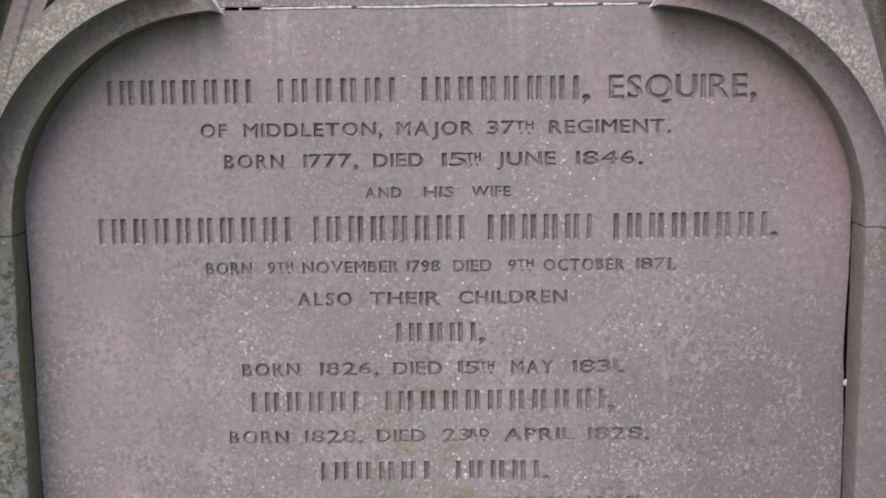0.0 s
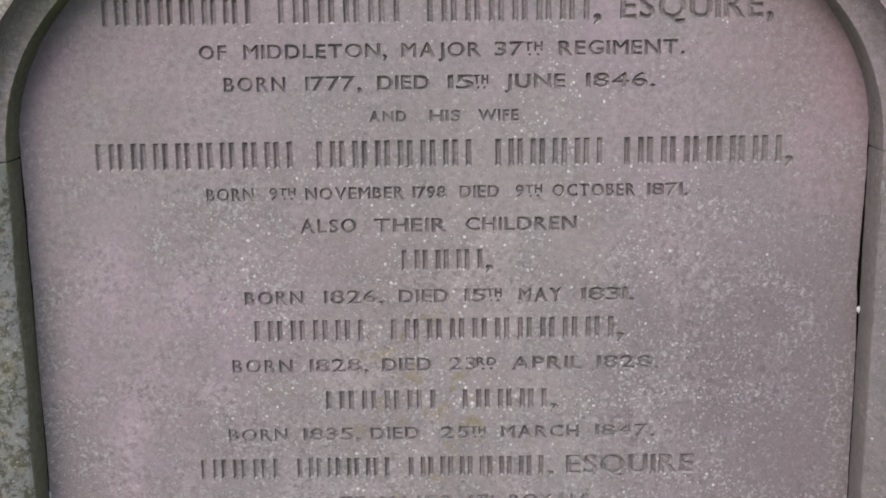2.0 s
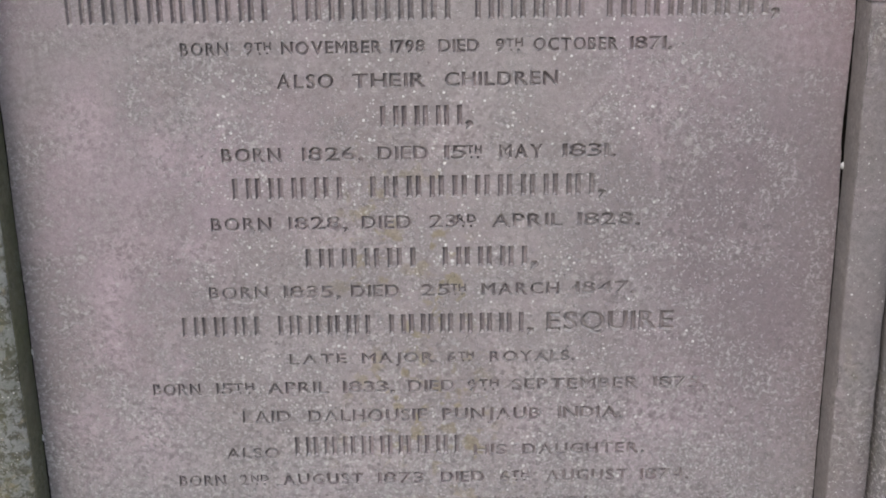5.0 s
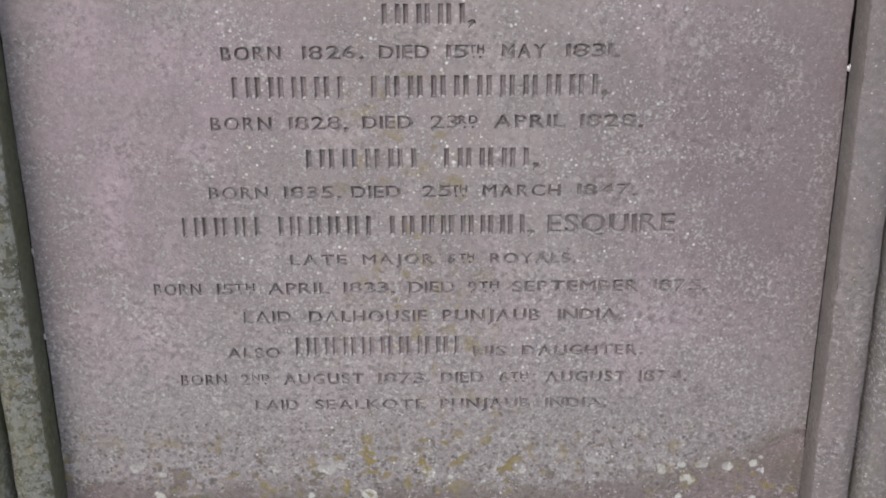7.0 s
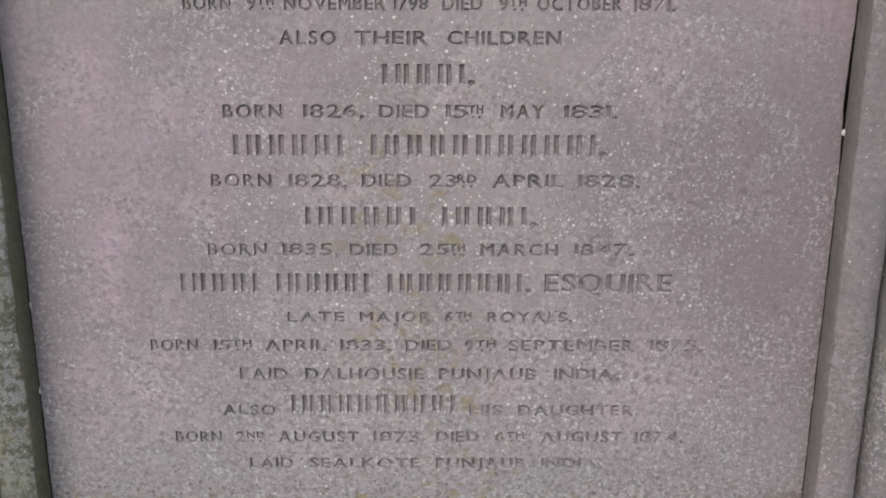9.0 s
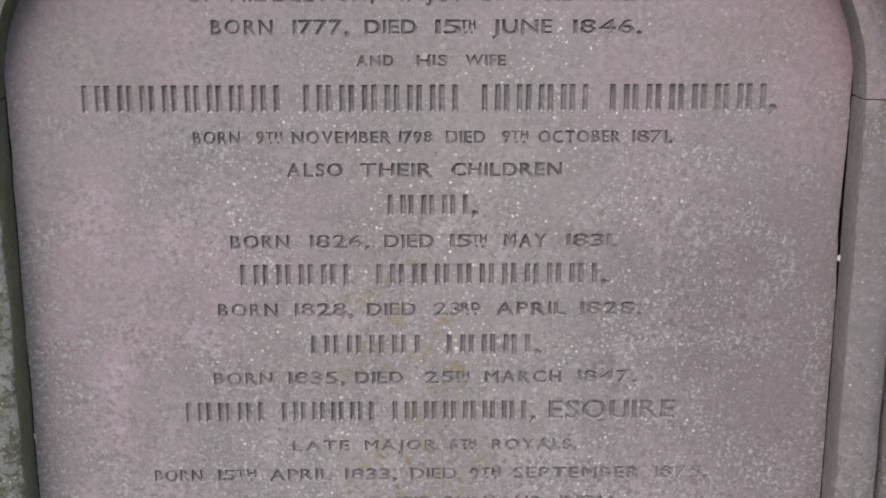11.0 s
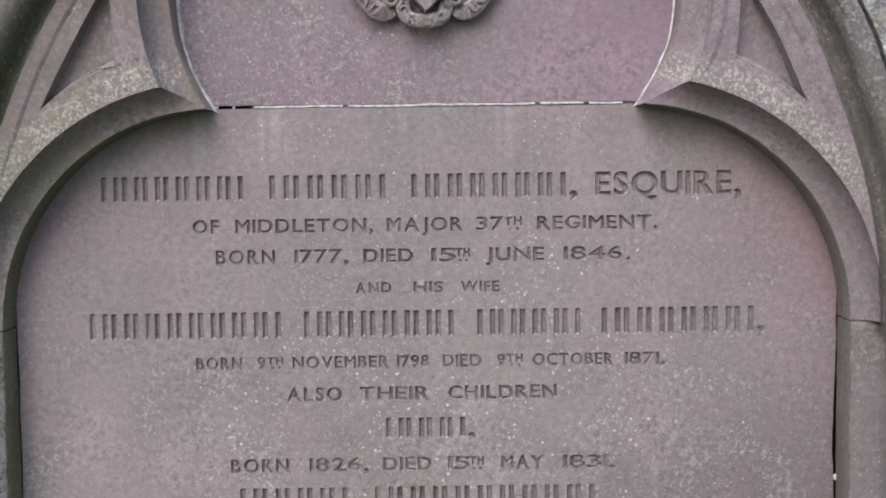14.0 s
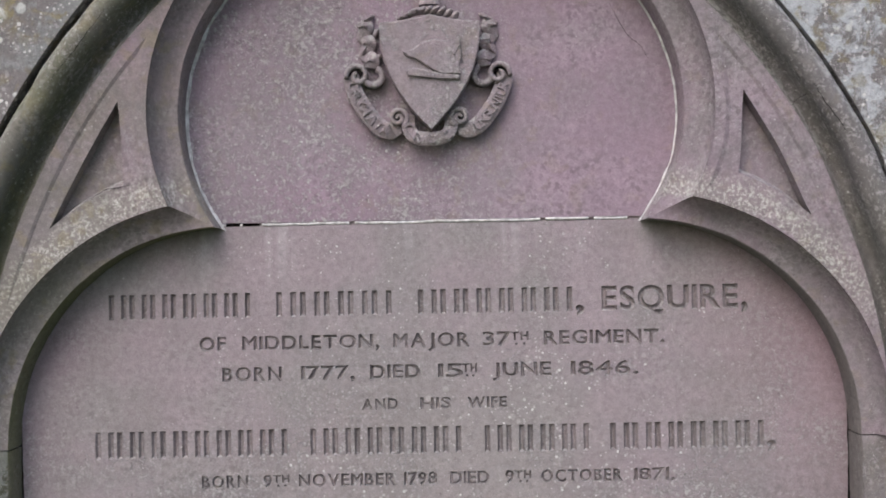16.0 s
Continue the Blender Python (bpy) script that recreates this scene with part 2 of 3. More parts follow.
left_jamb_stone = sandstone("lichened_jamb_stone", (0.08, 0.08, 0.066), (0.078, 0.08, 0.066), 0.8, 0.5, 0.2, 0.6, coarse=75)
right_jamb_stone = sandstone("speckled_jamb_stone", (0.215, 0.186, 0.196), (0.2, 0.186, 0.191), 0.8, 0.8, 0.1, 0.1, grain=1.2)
# left reveals are darker and olive, right ones paler and grey
reveal_stone = sandstone("olive_reveal_stone", (0.16, 0.152, 0.115), (0.14, 0.138, 0.09), 0.3, 0.2, 0.0, 0.8)
grey_reveal_stone = sandstone("grey_reveal_stone", (0.2, 0.178, 0.174), (0.186, 0.17, 0.168), 0.3, 0.2)
left_hood_stone = sandstone("olive_hood_stone", (0.175, 0.163, 0.148), (0.165, 0.158, 0.143), 1.2, 1.1, 0.3, 0.8, ledge=1.2)
right_hood_stone = sandstone("grey_hood_stone", (0.2, 0.182, 0.19), (0.19, 0.182, 0.187), 1.0, 1.3, 0.1, 0.25, ledge=1.8)
wall_stone = sandstone("lichened_wall_stone", (0.19, 0.172, 0.178), (0.19, 0.184, 0.188), 1.8, 1.6, 0.6, 0.1, rosettes=1.0, coarse=24, grain=1.3)
spall_stone = sandstone("spalled_sandstone", (0.205, 0.163, 0.172), (0.172, 0.153, 0.15), 1.2, 1.3, 0.9, 0.5, grain=1.6, rosettes=1.0)
carved_stone = sandstone("carved_sandstone", (0.29, 0.226, 0.256), (0.28, 0.248, 0.268), 1.0, 2.2, 0.15, ledge=1.0, grain=1.4)
# cut letters: ledge paints the sky-lit lower slopes paler
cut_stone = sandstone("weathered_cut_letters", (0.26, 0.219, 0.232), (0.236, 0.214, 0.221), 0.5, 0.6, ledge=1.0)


def plain(name, a, b, scale, depth=0.002):
    n = Net(name)
    v = n.noise(scale, 5, 0.65)
    return n.done(n.mix(n.ramp(v, 0.35, 0.65), a, b), n.noise(scale * 4, 4), depth)


mortar_mat = plain("pale_lime_mortar", (0.76, 0.76, 0.77), (0.42, 0.41, 0.42), 75)
dark_mat = plain("dark_open_joint", (0.015, 0.013, 0.012), (0.03, 0.026, 0.022), 40)
grass_mat = plain("mown_grass", (0.035, 0.06, 0.018), (0.06, 0.08, 0.028), 3, 0.02)

AXIS = 0.005  # the monument's middle line


# ---- mesh helpers ----
def part(name, mesh, material, parent, label=""):
    if isinstance(mesh, bmesh.types.BMesh):
        me = bpy.data.meshes.new(name)
        mesh.normal_update()
        mesh.to_mesh(me)
        mesh.free()
        mesh = me
    mesh.name = name
    mesh.materials.clear()
    mesh.materials.append(material)
    ob = new(name, mesh)
    ob.parent = parent
    return tagged(ob, label)


def thing(name, label, category, kind="", group=""):
    return tagged(new(name), label, category, group, kind)


def fill(loops, y):
    """A flat face in the plane of that y, facing the viewer, bounded by loops of (x, z); inner loops are holes."""
    cu = bpy.data.curves.new("outline", "CURVE")
    cu.dimensions, cu.fill_mode = "2D", "BOTH"
    for loop in loops:
        sp = cu.splines.new("POLY")
        sp.points.add(len(loop) - 1)
        sp.points.foreach_set("co", [c for x, z in loop for c in (x, z, 0, 1)])
        sp.use_cyclic_u = True
    ob = new("outline", cu)
    me = bpy.data.meshes.new_from_object(ob.evaluated_get(bpy.context.evaluated_depsgraph_get()))
    bpy.data.objects.remove(ob)
    me.transform(Matrix.Translation((0, y, 0)) @ Matrix.Rotation(radians(90), 4, "X"))
    return me


def add_loops(bm, a, ya, b, yb):
    """A wall of quads between two loops of as many points."""
    va = [bm.verts.new((x, ya, z)) for x, z in a]
    vb = [bm.verts.new((x, yb, z)) for x, z in b]
    for i in range(len(a)):
        j = (i + 1) % len(a)
        bm.faces.new((va[i], va[j], vb[j], vb[i]))


def plate(loops, y0, y1):
    """A plate from the face y0 back to y1."""
    bm = bmesh.new()
    bm.from_mesh(fill(loops, y0))
    for loop in loops:
        add_loops(bm, loop, y0, loop, y1)
    bmesh.ops.remove_doubles(bm, verts=bm.verts, dist=1e-5)
    bmesh.ops.recalc_face_normals(bm, faces=bm.faces)
    return bm


def sweep(lines, close=False, rough=0.0, smooth=True):
    """A skin over lines of as many (x, y, z) points; rough wears the surface a little."""
    bm = bmesh.new()
    rows = []
    for line in lines:
        row = []
        for p in line:
            p = Vector(p)
            if rough:
                p += noise.noise_vector(p * 45) * rough + noise.noise_vector(p * 11) * rough * 1.2
            row.append(bm.verts.new(p))
        rows.append(row)
    pairs = list(zip(rows, rows[1:])) + ([(rows[-1], rows[0])] if close else [])
    for a, b in pairs:
        for i in range(len(a) - 1):
            f = bm.faces.new((a[i], a[i + 1], b[i + 1], b[i]))
            f.smooth = smooth
    return bm


def face_viewer(bm):
    """Turn an open skin so that it looks towards the viewer."""
    bm.normal_update()
    if sum(f.normal.y * f.calc_area() for f in bm.faces) > 0:
        bmesh.ops.reverse_faces(bm, faces=bm.faces)
    return bm


def offset(loop, d):
    """A loop of (x, z) moved sideways by d, with mitred corners."""
    p = np.array(loop)
    a, b = p - np.roll(p, 1, 0), np.roll(p, -1, 0) - p
    a /= np.linalg.norm(a, axis=1)[:, None] + 1e-12
    b /= np.linalg.norm(b, axis=1)[:, None] + 1e-12
    na, nb = np.c_[a[:, 1], -a[:, 0]], np.c_[b[:, 1], -b[:, 0]]
    m = na + nb
    m /= np.maximum((m * m).sum(1), 0.8)[:, None] / 2
    return [tuple(q) for q in p + m * d]


# ---- the arch's lines: every moulding runs parallel to them ----
LOW, LOW_R = (-0.296, 1.320), 0.314     # shoulder arc
TOP, TOP_R = (-0.078, 1.795), 0.2812     # upper foil
HOOD, HOOD_R = (0.272, 1.300), 0.980    # outer pointed arch
SPRING = 1.320                          # bed joint between jamb and arch
BASE = 0.16


def meet(c1, r1, c2, r2, left=True):
    d = math.dist(c1, c2)
    a = (r1 * r1 - r2 * r2 + d * d) / (2 * d)
    h = math.sqrt(max(r1 * r1 - a * a, 0))
    ux, uz = (c2[0] - c1[0]) / d, (c2[1] - c1[1]) / d
    both = [(c1[0] + a * ux + s * h * uz, c1[1] + a * uz - s * h * ux) for s in (1, -1)]
    return min(both) if left else max(both)


def arc(c, r, a0, a1, n):
    return [(c[0] + r * math.cos(a0 + (a1 - a0) * i / n), c[1] + r * math.sin(a0 + (a1 - a0) * i / n)) for i in range(n + 1)]


def angle(c, p):
    return math.atan2(p[1] - c[1], p[0] - c[0]) % (2 * math.pi)


def low_arc(o, n=36):
    cusp = meet(LOW, LOW_R + o, TOP, TOP_R + o)
    start = math.pi - math.asin((SPRING - LOW[1]) / (LOW_R + o))
    return arc(LOW, LOW_R + o, start, angle(LOW, cusp), n)


def top_arc(o, n=44):
    cusp = meet(LOW, LOW_R + o, TOP, TOP_R + o)
    apex = (0, TOP[1] + math.sqrt((TOP_R + o) ** 2 - TOP[0] ** 2))
    return arc(TOP, TOP_R + o, angle(TOP, cusp), angle(TOP, apex), n)


def hood_line(r, n=60):
    """Left half of the hood, from its foot to the apex."""
    return arc(HOOD, r, math.pi, math.atan2(math.sqrt(r * r - HOOD[0] ** 2), -HOOD[0]), n)


def side(points, s):
    """Left half points put on the left (s = 1) or mirrored to the right (s = -1)."""
    if s == 1:
        return [(AXIS + x, z) for x, z in points]
    # the right half was cut a little wider above the cusps
    return [(AXIS - x + 0.007 * min(1.0, max(0.0, (z - 1.65) / 0.08)), z) for x, z in points]


# ---- ground, wall ----
ground = part("ground", fill([arc((0, 0), 300, 0, 2 * math.pi, 48)[:-1]], 0), grass_mat, None)
ground.data.transform(Matrix.Rotation(radians(-90), 4, "X"))
tagged(ground, "mown churchyard grass before the wall", "ground", kind="structure")

hole = [(AXIS - 0.74, 0.0), (AXIS - 0.74, 1.29)] + side(hood_line(HOOD_R + 0.009, 80), 1)
hole += side(list(reversed(hood_line(HOOD_R + 0.004, 80)))[1:], -1) + [(AXIS + 0.74, 1.29), (AXIS + 0.74, 0.0)]
wall_loop = [(-3.2, 0.0)] + hole + [(3.2, 0.0), (3.2, 3.4), (-3.2, 3.4)]
body = plate([wall_loop], -0.118, 0.45)
body.from_mesh(fill([wall_loop], 0.45))
wall = part("wall_north", body, wall_stone, None)
tagged(wall, "old grey stone wall blotched with white and ochre lichen", "wall", kind="structure")
back = part("wall_core", plate([[(-1.0, 0.0), (1.0, 0.0), (1.0, 2.6), (-1.0, 2.6)]], 0.035, 0.3), dark_mat, None)
tagged(back, "dark wall core behind the open joints", "wall", kind="structure")

# ---- the memorial ----
memorial = thing("arch_frame", "pink sandstone trefoil arch frame with hollow mouldings", "stone frame")
hood = thing("hood_mould", "rounded grey stone hood mould of jointed blocks", "stone moulding")
crest_tablet = thing("crest_tablet", "plain pink sandstone tablet behind the carved arms", "stone tablet")
tablet = thing("inscription_tablet", "weathered pink-grey sandstone tablet with incised capitals", "stone tablet")

# arch mouldings
HOLLOW = [(0.0, 0.002), (0.0, -0.02), (0.0, -0.0535), (0.0012, -0.0552)]
HOLLOW += [(0.0012 + 0.0355 * math.sin(a), -0.0945 + 0.0393 * math.cos(a)) for a in np.linspace(0.12, 1.5708, 10)]
for s in (1, -1):
    for name, fn in (("shoulder_moulding", low_arc), ("foil_moulding", top_arc)):
        lines = [[(x, y, z) for x, z in side(fn(o), s)] for o, y in HOLLOW]
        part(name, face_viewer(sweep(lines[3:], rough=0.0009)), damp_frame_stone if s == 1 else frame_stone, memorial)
        part("reveal", face_viewer(sweep(lines[:4], rough=0.0006)), (reveal_stone if s == 1 else grey_reveal_stone) if fn is low_arc else (damp_frame_stone if s == 1 else frame_stone), memorial, "plain cut stone reveal")

FACE = -0.0912


def spandrel_loop(o_low, o_top, ring):
    """Outline of the left spandrel at these distances from the shoulder, the foil and the hood."""
    end = max((meet(LOW, LOW_R + o_low, HOOD, ring, left) for left in (True, False)), key=lambda p: p[1])
    cusp = meet(LOW, LOW_R + o_low, TOP, TOP_R + o_top)
    tip = meet(TOP, TOP_R + o_top, HOOD, ring)
    loop = arc(LOW, LOW_R + o_low, angle(LOW, end), angle(LOW, cusp), 40)
    loop += arc(TOP, TOP_R + o_top, angle(TOP, cusp), angle(TOP, tip), 44)[1:]
    return loop + arc(HOOD, ring, angle(HOOD, tip), angle(HOOD, end), 70)[1:-1]


for s in (1, -1):
    # spandrel between the foils and the hood: fillets round a face that lies a little back
    edge_loop = spandrel_loop(0.0367, 0.0367, HOOD_R - 0.065)
    crest_loop = spandrel_loop(0.0480, 0.0510, HOOD_R - 0.083)
    slope_loop = spandrel_loop(0.0720, 0.0580, HOOD_R - 0.088)
    # sunk triangular panel
    tip, foot, heel = (-0.436, 1.812), (-0.535, 1.634), (-0.430, 1.694)
    def bow(a, b, by, n=10):
        dx, dz = b[0] - a[0], b[1] - a[1]
        return [(a[0] + dx * i / n - dz * by * 4 * (i / n) * (1 - i / n), a[1] + dz * i / n + dx * by * 4 * (i / n) * (1 - i / n)) for i in range(n)]
    pit = bow(tip, foot, -0.012) + bow(foot, heel, 0.05) + bow(heel, tip, -0.01)
    floor_pit = [(x + (0.004 if i > 10 else 0.001), z + (0.012 * min(1, (i - 9) / 4) if 9 < i < 21 else 0)) for i, (x, z) in enumerate(pit)]
    inner = side(pit, s)
    edge_loop, crest_loop, slope_loop = side(edge_loop, s), side(crest_loop, s), side(slope_loop, s)
    bm = bmesh.new()
    add_loops(bm, edge_loop, -0.0945, crest_loop, -0.0943)
    add_loops(bm, crest_loop, -0.0943, slope_loop, FACE)
    bm.from_mesh(fill([slope_loop, inner], FACE))
    add_loops(bm, inner, FACE, side(floor_pit, s), -0.066)
    bmesh.ops.remove_doubles(bm, verts=bm.verts, dist=1e-5)
    bm.from_mesh(fill([side(floor_pit, s)], -0.066))
    bmesh.ops.recalc_face_normals(bm, faces=bm.faces)
    part("spandrel", face_viewer(bm), damp_frame_stone if s == 1 else frame_stone, memorial, "smooth pink spandrel with a sunk triangle")
    # plain stone between the foil and the crown of the hood
    o, ring = TOP_R + 0.0367, HOOD_R - 0.065
    top_meet = meet(TOP, o, HOOD, ring, left=False)
    crown = arc(TOP, o, angle(TOP, top_meet), angle(TOP, (0, TOP[1] + math.sqrt(o * o - TOP[0] ** 2))), 16)
    crown += arc(HOOD, ring, math.atan2(math.sqrt(ring * ring - HOOD[0] ** 2), -HOOD[0]), angle(HOOD, top_meet), 16)[:-1]
    part("crown_stone", plate([side(crown, s)], -0.0945, 0.0), frame_stone, memorial)

# jambs below the bed joint
JAMB = [(0.0012, -0.0552), (0.0035, -0.0575), (0.02, -0.0605), (0.038, -0.0635), (0.0445, -0.0625), (0.058, -0.0585), (0.062, -0.052), (0.063, -0.01)]
for s in (1, -1):
    steps = np.linspace(BASE, SPRING - 0.002, 150)
    lines = [[(AXIS + s * (-0.61 - o), y, z) for z in steps] for o, y in JAMB]
    lines = [line + [(line[-1][0], -0.0, SPRING - 0.002)] for line in lines]
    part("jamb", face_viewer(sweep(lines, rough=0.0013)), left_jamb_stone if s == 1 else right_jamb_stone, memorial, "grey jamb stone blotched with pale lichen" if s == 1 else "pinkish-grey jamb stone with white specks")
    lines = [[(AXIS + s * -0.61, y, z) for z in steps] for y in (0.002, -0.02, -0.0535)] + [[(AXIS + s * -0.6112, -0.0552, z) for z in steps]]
    part("reveal", face_viewer(sweep(lines, rough=0.0006)), reveal_stone if s == 1 else grey_reveal_stone, memorial, "dark olive-green stone reveal" if s == 1 else "plain grey stone reveal")

# hood mould: rounded stones with open joints
ROLL = [(-0.0665, -0.0945), (-0.06, -0.083), (-0.053, -0.071), (-0.045, -0.065), (-0.0385, -0.068)]
ROLL += [(-0.019 - 0.0195 * math.cos(a), -0.105 - 0.026 * math.sin(a)) for a in np.linspace(-0.2, math.pi, 12)]
ROLL += [(0.0, -0.06)]
for s in (1, -1):
    cuts = (0.0, 0.16, 0.62, 1.0) if s == 1 else (0.0, 0.445, 0.73, 1.0)
    for a, b in zip(cuts, cuts[1:]):
        lines = []
        for d, y in ROLL:
            line = hood_line(HOOD_R + d, 120)
            i, j = round(a * 120), round(b * 120)
            seg = line[i:j + 1]
            g = 0.0003
            (x0, z0), (x1, z1) = seg[0], seg[-1]
            seg[0], seg[-1] = (x0 + g * 0.3, z0 + g), (x1 - g * 0.5, z1 - g)
            lines.append([(x, y, z) for x, z in side(seg, s)])
        part("hood_stone", face_viewer(sweep(lines, rough=0.0016)), left_hood_stone if s == 1 else right_hood_stone, hood, "rounded olive-grey hood stone" if s == 1 else "rounded grey hood stone crusted with lichen")
    # upright below the springing: a broad flat roll beside the jamb
    shaft = [(0.6775, -0.01), (0.6785, -0.052), (0.681, -0.064), (0.688, -0.078), (0.703, -0.084), (0.718, -0.083), (0.730, -0.075), (0.735, -0.062), (0.7355, -0.02)]
    steps = np.linspace(BASE, 1.2985, 120)
    lines = [[(AXIS - s * x, y, z) for z in steps] for x, y in shaft]
    part("hood_stone", face_viewer(sweep(lines, rough=0.0016)), left_hood_stone if s == 1 else right_hood_stone, hood, "upright grey hood stone with lichen")

# plain sill that closes the foot
sill = plate([[(AXIS - 0.7, 0.0), (AXIS + 0.7, 0.0), (AXIS + 0.7, BASE + 0.01), (AXIS - 0.7, BASE + 0.01)]], -0.1, 0.035)
bmesh.ops.holes_fill(sill, edges=[e for e in sill.edges if e.is_boundary])
part("sill", sill, left_jamb_stone, memorial, "plain grey stone sill")

# upper slab, with the mortar round it
slab_top = part("upper_slab", plate([[(AXIS - 0.37, 1.6405), (AXIS + 0.37, 1.6405), (AXIS + 0.37, 2.15), (AXIS - 0.37, 2.15)]], 0.0, 0.03), upper_stone, crest_tablet, "pink sandstone slab with grey blotches")
for s in (1, -1):
    lines = [[(x, y, z) for x, z in side(top_arc(o, 150), s)] for o, y in ((-0.0040 if s == 1 else -0.0022, 0.001), (-0.0028 if s == 1 else -0.0015, -0.0022), (0.0015, -0.003))]
    part("mortar_bead", face_viewer(sweep(lines, rough=0.0017)), mortar_mat, memorial, "thin pale mortar bead")
steps = np.linspace(AXIS - 0.318, AXIS + 0.322, 160)
lines = [[(x, 0.004 + 0.002 * noise.noise((x * 60, d * 300, 0)), 1.638 + d) for x in steps[16:]] for d in (-0.003, 0.0, 0.003)]
part("mortar_bed", face_viewer(sweep(lines)), cut_stone, memorial, "recessed dirty mortar")
runs = [(0, 5), (9, 11), (17, 50), (51, 120), (121, 138), (139, 152), (156, 160)]
for a, b in runs:
    xs = steps[a:b]
    lines = [[(x, y, 1.638 + d) for x in xs] for d, y in ((-0.0026, 0.003), (-0.0012, -0.0012), (0.0012, -0.0012), (0.0026, 0.003))]
    part("mortar_joint", face_viewer(sweep(lines, rough=0.0012)), mortar_mat, memorial, "crumbling white mortar joint")

# ---- inscription: a word is "text left right" in millimetres; a run of N stands for bars, ^ for raised small letters ----
ROWS = [
    (1.5030, 0.0330, "NNNNNNN -471 -266; NNNNN -224 -57; NNNNNNN, -15 227; ESQUIRE, 256 468"),
    (1.4535, 0.0190, "OF -339 -302; MIDDLETON, -276 -75; MAJOR -53 57; 37 79 118; ^TH 120 145; REGIMENT. 169 345"),
    (1.4080, 0.0190, "BORN -306 -220; 1777, -190 -112; DIED -88 -16; 15 12 47; ^TH 48 68; JUNE 93 177; 1846. 208 305"),
    (1.3625, 0.0150, "AND -101 -49; HIS -15 28; WIFE 55 111"),
    (1.2980, 0.0360, "NNNNNNNNN -494 -215; NNNNNNN -177 42; NNNNN 80 230; NNNNNNN, 265 505"),
    (1.2510, 0.0170, "BORN -339 -272; 9 -248 -237; ^TH -234 -211; NOVEMBER -196 -55; 1798 -41 6; DIED 27 83; 9 108 119; ^TH 122 145; OCTOBER 161 279; 1871. 298 356"),
    (1.2020, 0.0190, "ALSO -205 -125; THEIR -97 5; CHILDREN 35 195"),
    (1.1450, 0.0280, "NNNN, -58 73"),
    (1.0950, 0.0190, "BORN -291 -206; 1826, -174 -87; DIED -64 8; 15 33 64; ^TH 65 86; MAY 113 174; 1831. 205 281"),
    (1.0385, 0.0300, "NNNNN -278 -120; NNNNNNNNNN, -76 268"),
    (0.9900, 0.0190, "BORN -314 -226; 1828, -199 -113; DIED -91 -19; 23 9 49; ^RD 50 77; APRIL 102 205; 1828. 229 320"),
    (0.9300, 0.0280, "NNNNN -176 -15; NNNN, 29 169"),
    (0.8825, 0.0180, "BORN -325 -237; 1835, -212 -128; DIED -111 -39; 25 -5 37; ^TH 39 61; MARCH 86 201; 1847. 228 316"),
    (0.8225, 0.0290, "NNNN -369 -255; NNNNN -223 -86; NNNNNNN, -54 163; ESQUIRE 185 376"),
    (0.7735, 0.0160, "LATE -209 -124; MAJOR -98 10; 6 33 46; ^TH 49 72; ROYALS. 98 227"),
    (0.7245, 0.0180, "BORN -423 -351; 15 -325 -300; ^TH -298 -268; APRIL -246 -153; 1833, -129 -51; DIED -28 42; 9 64 77; ^TH 81 110; SEPTEMBER 132 326; 1875. 351 432"),
    (0.6750, 0.0190, "LAID -287 -214; DALHOUSIE -185 -2; PUNJAUB 24 174; INDIA. 204 304"),
    (0.6135, 0.0170, "ALSO -317 -235; +NNNNNNNNN -208 47; HIS 72 123; DAUGHTER. 149 339"),
    (0.5655, 0.0180, "BORN -395 -323; 2 -299 -284; ^ND -282 -255; AUGUST -231 -105; 1873 -80 -8; DIED 20 87; 6 114 128; ^TH 131 158; AUGUST 187 315; 1874. 336 412"),
    (0.5190, 0.0170, "LAID -279 -211; SEALKOTE -183 -8; PUNJAUB 19 161; INDIA. 188 286"),
]

GLYPHS = {}


def glyph(ch):
    """The outlines of a character in units of the capital height."""
    if ch in GLYPHS:
        return GLYPHS[ch]
    if ch == "N*":
        loops = [[(a, 0), (a, 1), (a + 0.1, 1), (a + 0.1, 0)] for a in (0.0, 0.42)]
    else:
        fo = bpy.data.curves.new("letter", "FONT")
        fo.body = ch
        ob = new("letter", fo)
        cu = ob.to_curve(bpy.context.evaluated_depsgraph_get())
        loops = []
        for sp in cu.splines:
            loop, pts = [], sp.bezier_points
            for i, p in enumerate(pts):
                q = pts[(i + 1) % len(pts)]
                p0, p1, p2, p3 = (np.array(v[:2]) for v in (p.co, p.handle_right, q.handle_left, q.co))
                d = p3 - p0
                bend = abs(d[0] * (p1 - p0)[1] - d[1] * (p1 - p0)[0]) + abs(d[0] * (p2 - p0)[1] - d[1] * (p2 - p0)[0])
                k = 1 if bend < 1e-4 else 4
                for j in range(k):
                    u = j / k
                    c = p0 * (1 - u) ** 3 + 3 * p1 * u * (1 - u) ** 2 + 3 * p2 * u * u * (1 - u) + p3 * u ** 3
                    if not loop or math.dist(c, loop[-1]) > 1e-3:
                        loop.append(tuple(c))
            if math.dist(loop[0], loop[-1]) < 1e-3:
                loop.pop()
            loops.append(loop)
        ob.to_curve_clear()
        bpy.data.objects.remove(ob)
        loops = [[(x / CAP, z / CAP) for x, z in loop] for loop in loops]
    left = min(x for loop in loops for x, z in loop)
    loops = [[(x - left, z) for x, z in loop] for loop in loops]
    GLYPHS[ch] = loops, max(x for loop in loops for x, z in loop)
    return GLYPHS[ch]


CAP = 1.0
CAP = max(z for loop in glyph("H")[0] for x, z in loop)
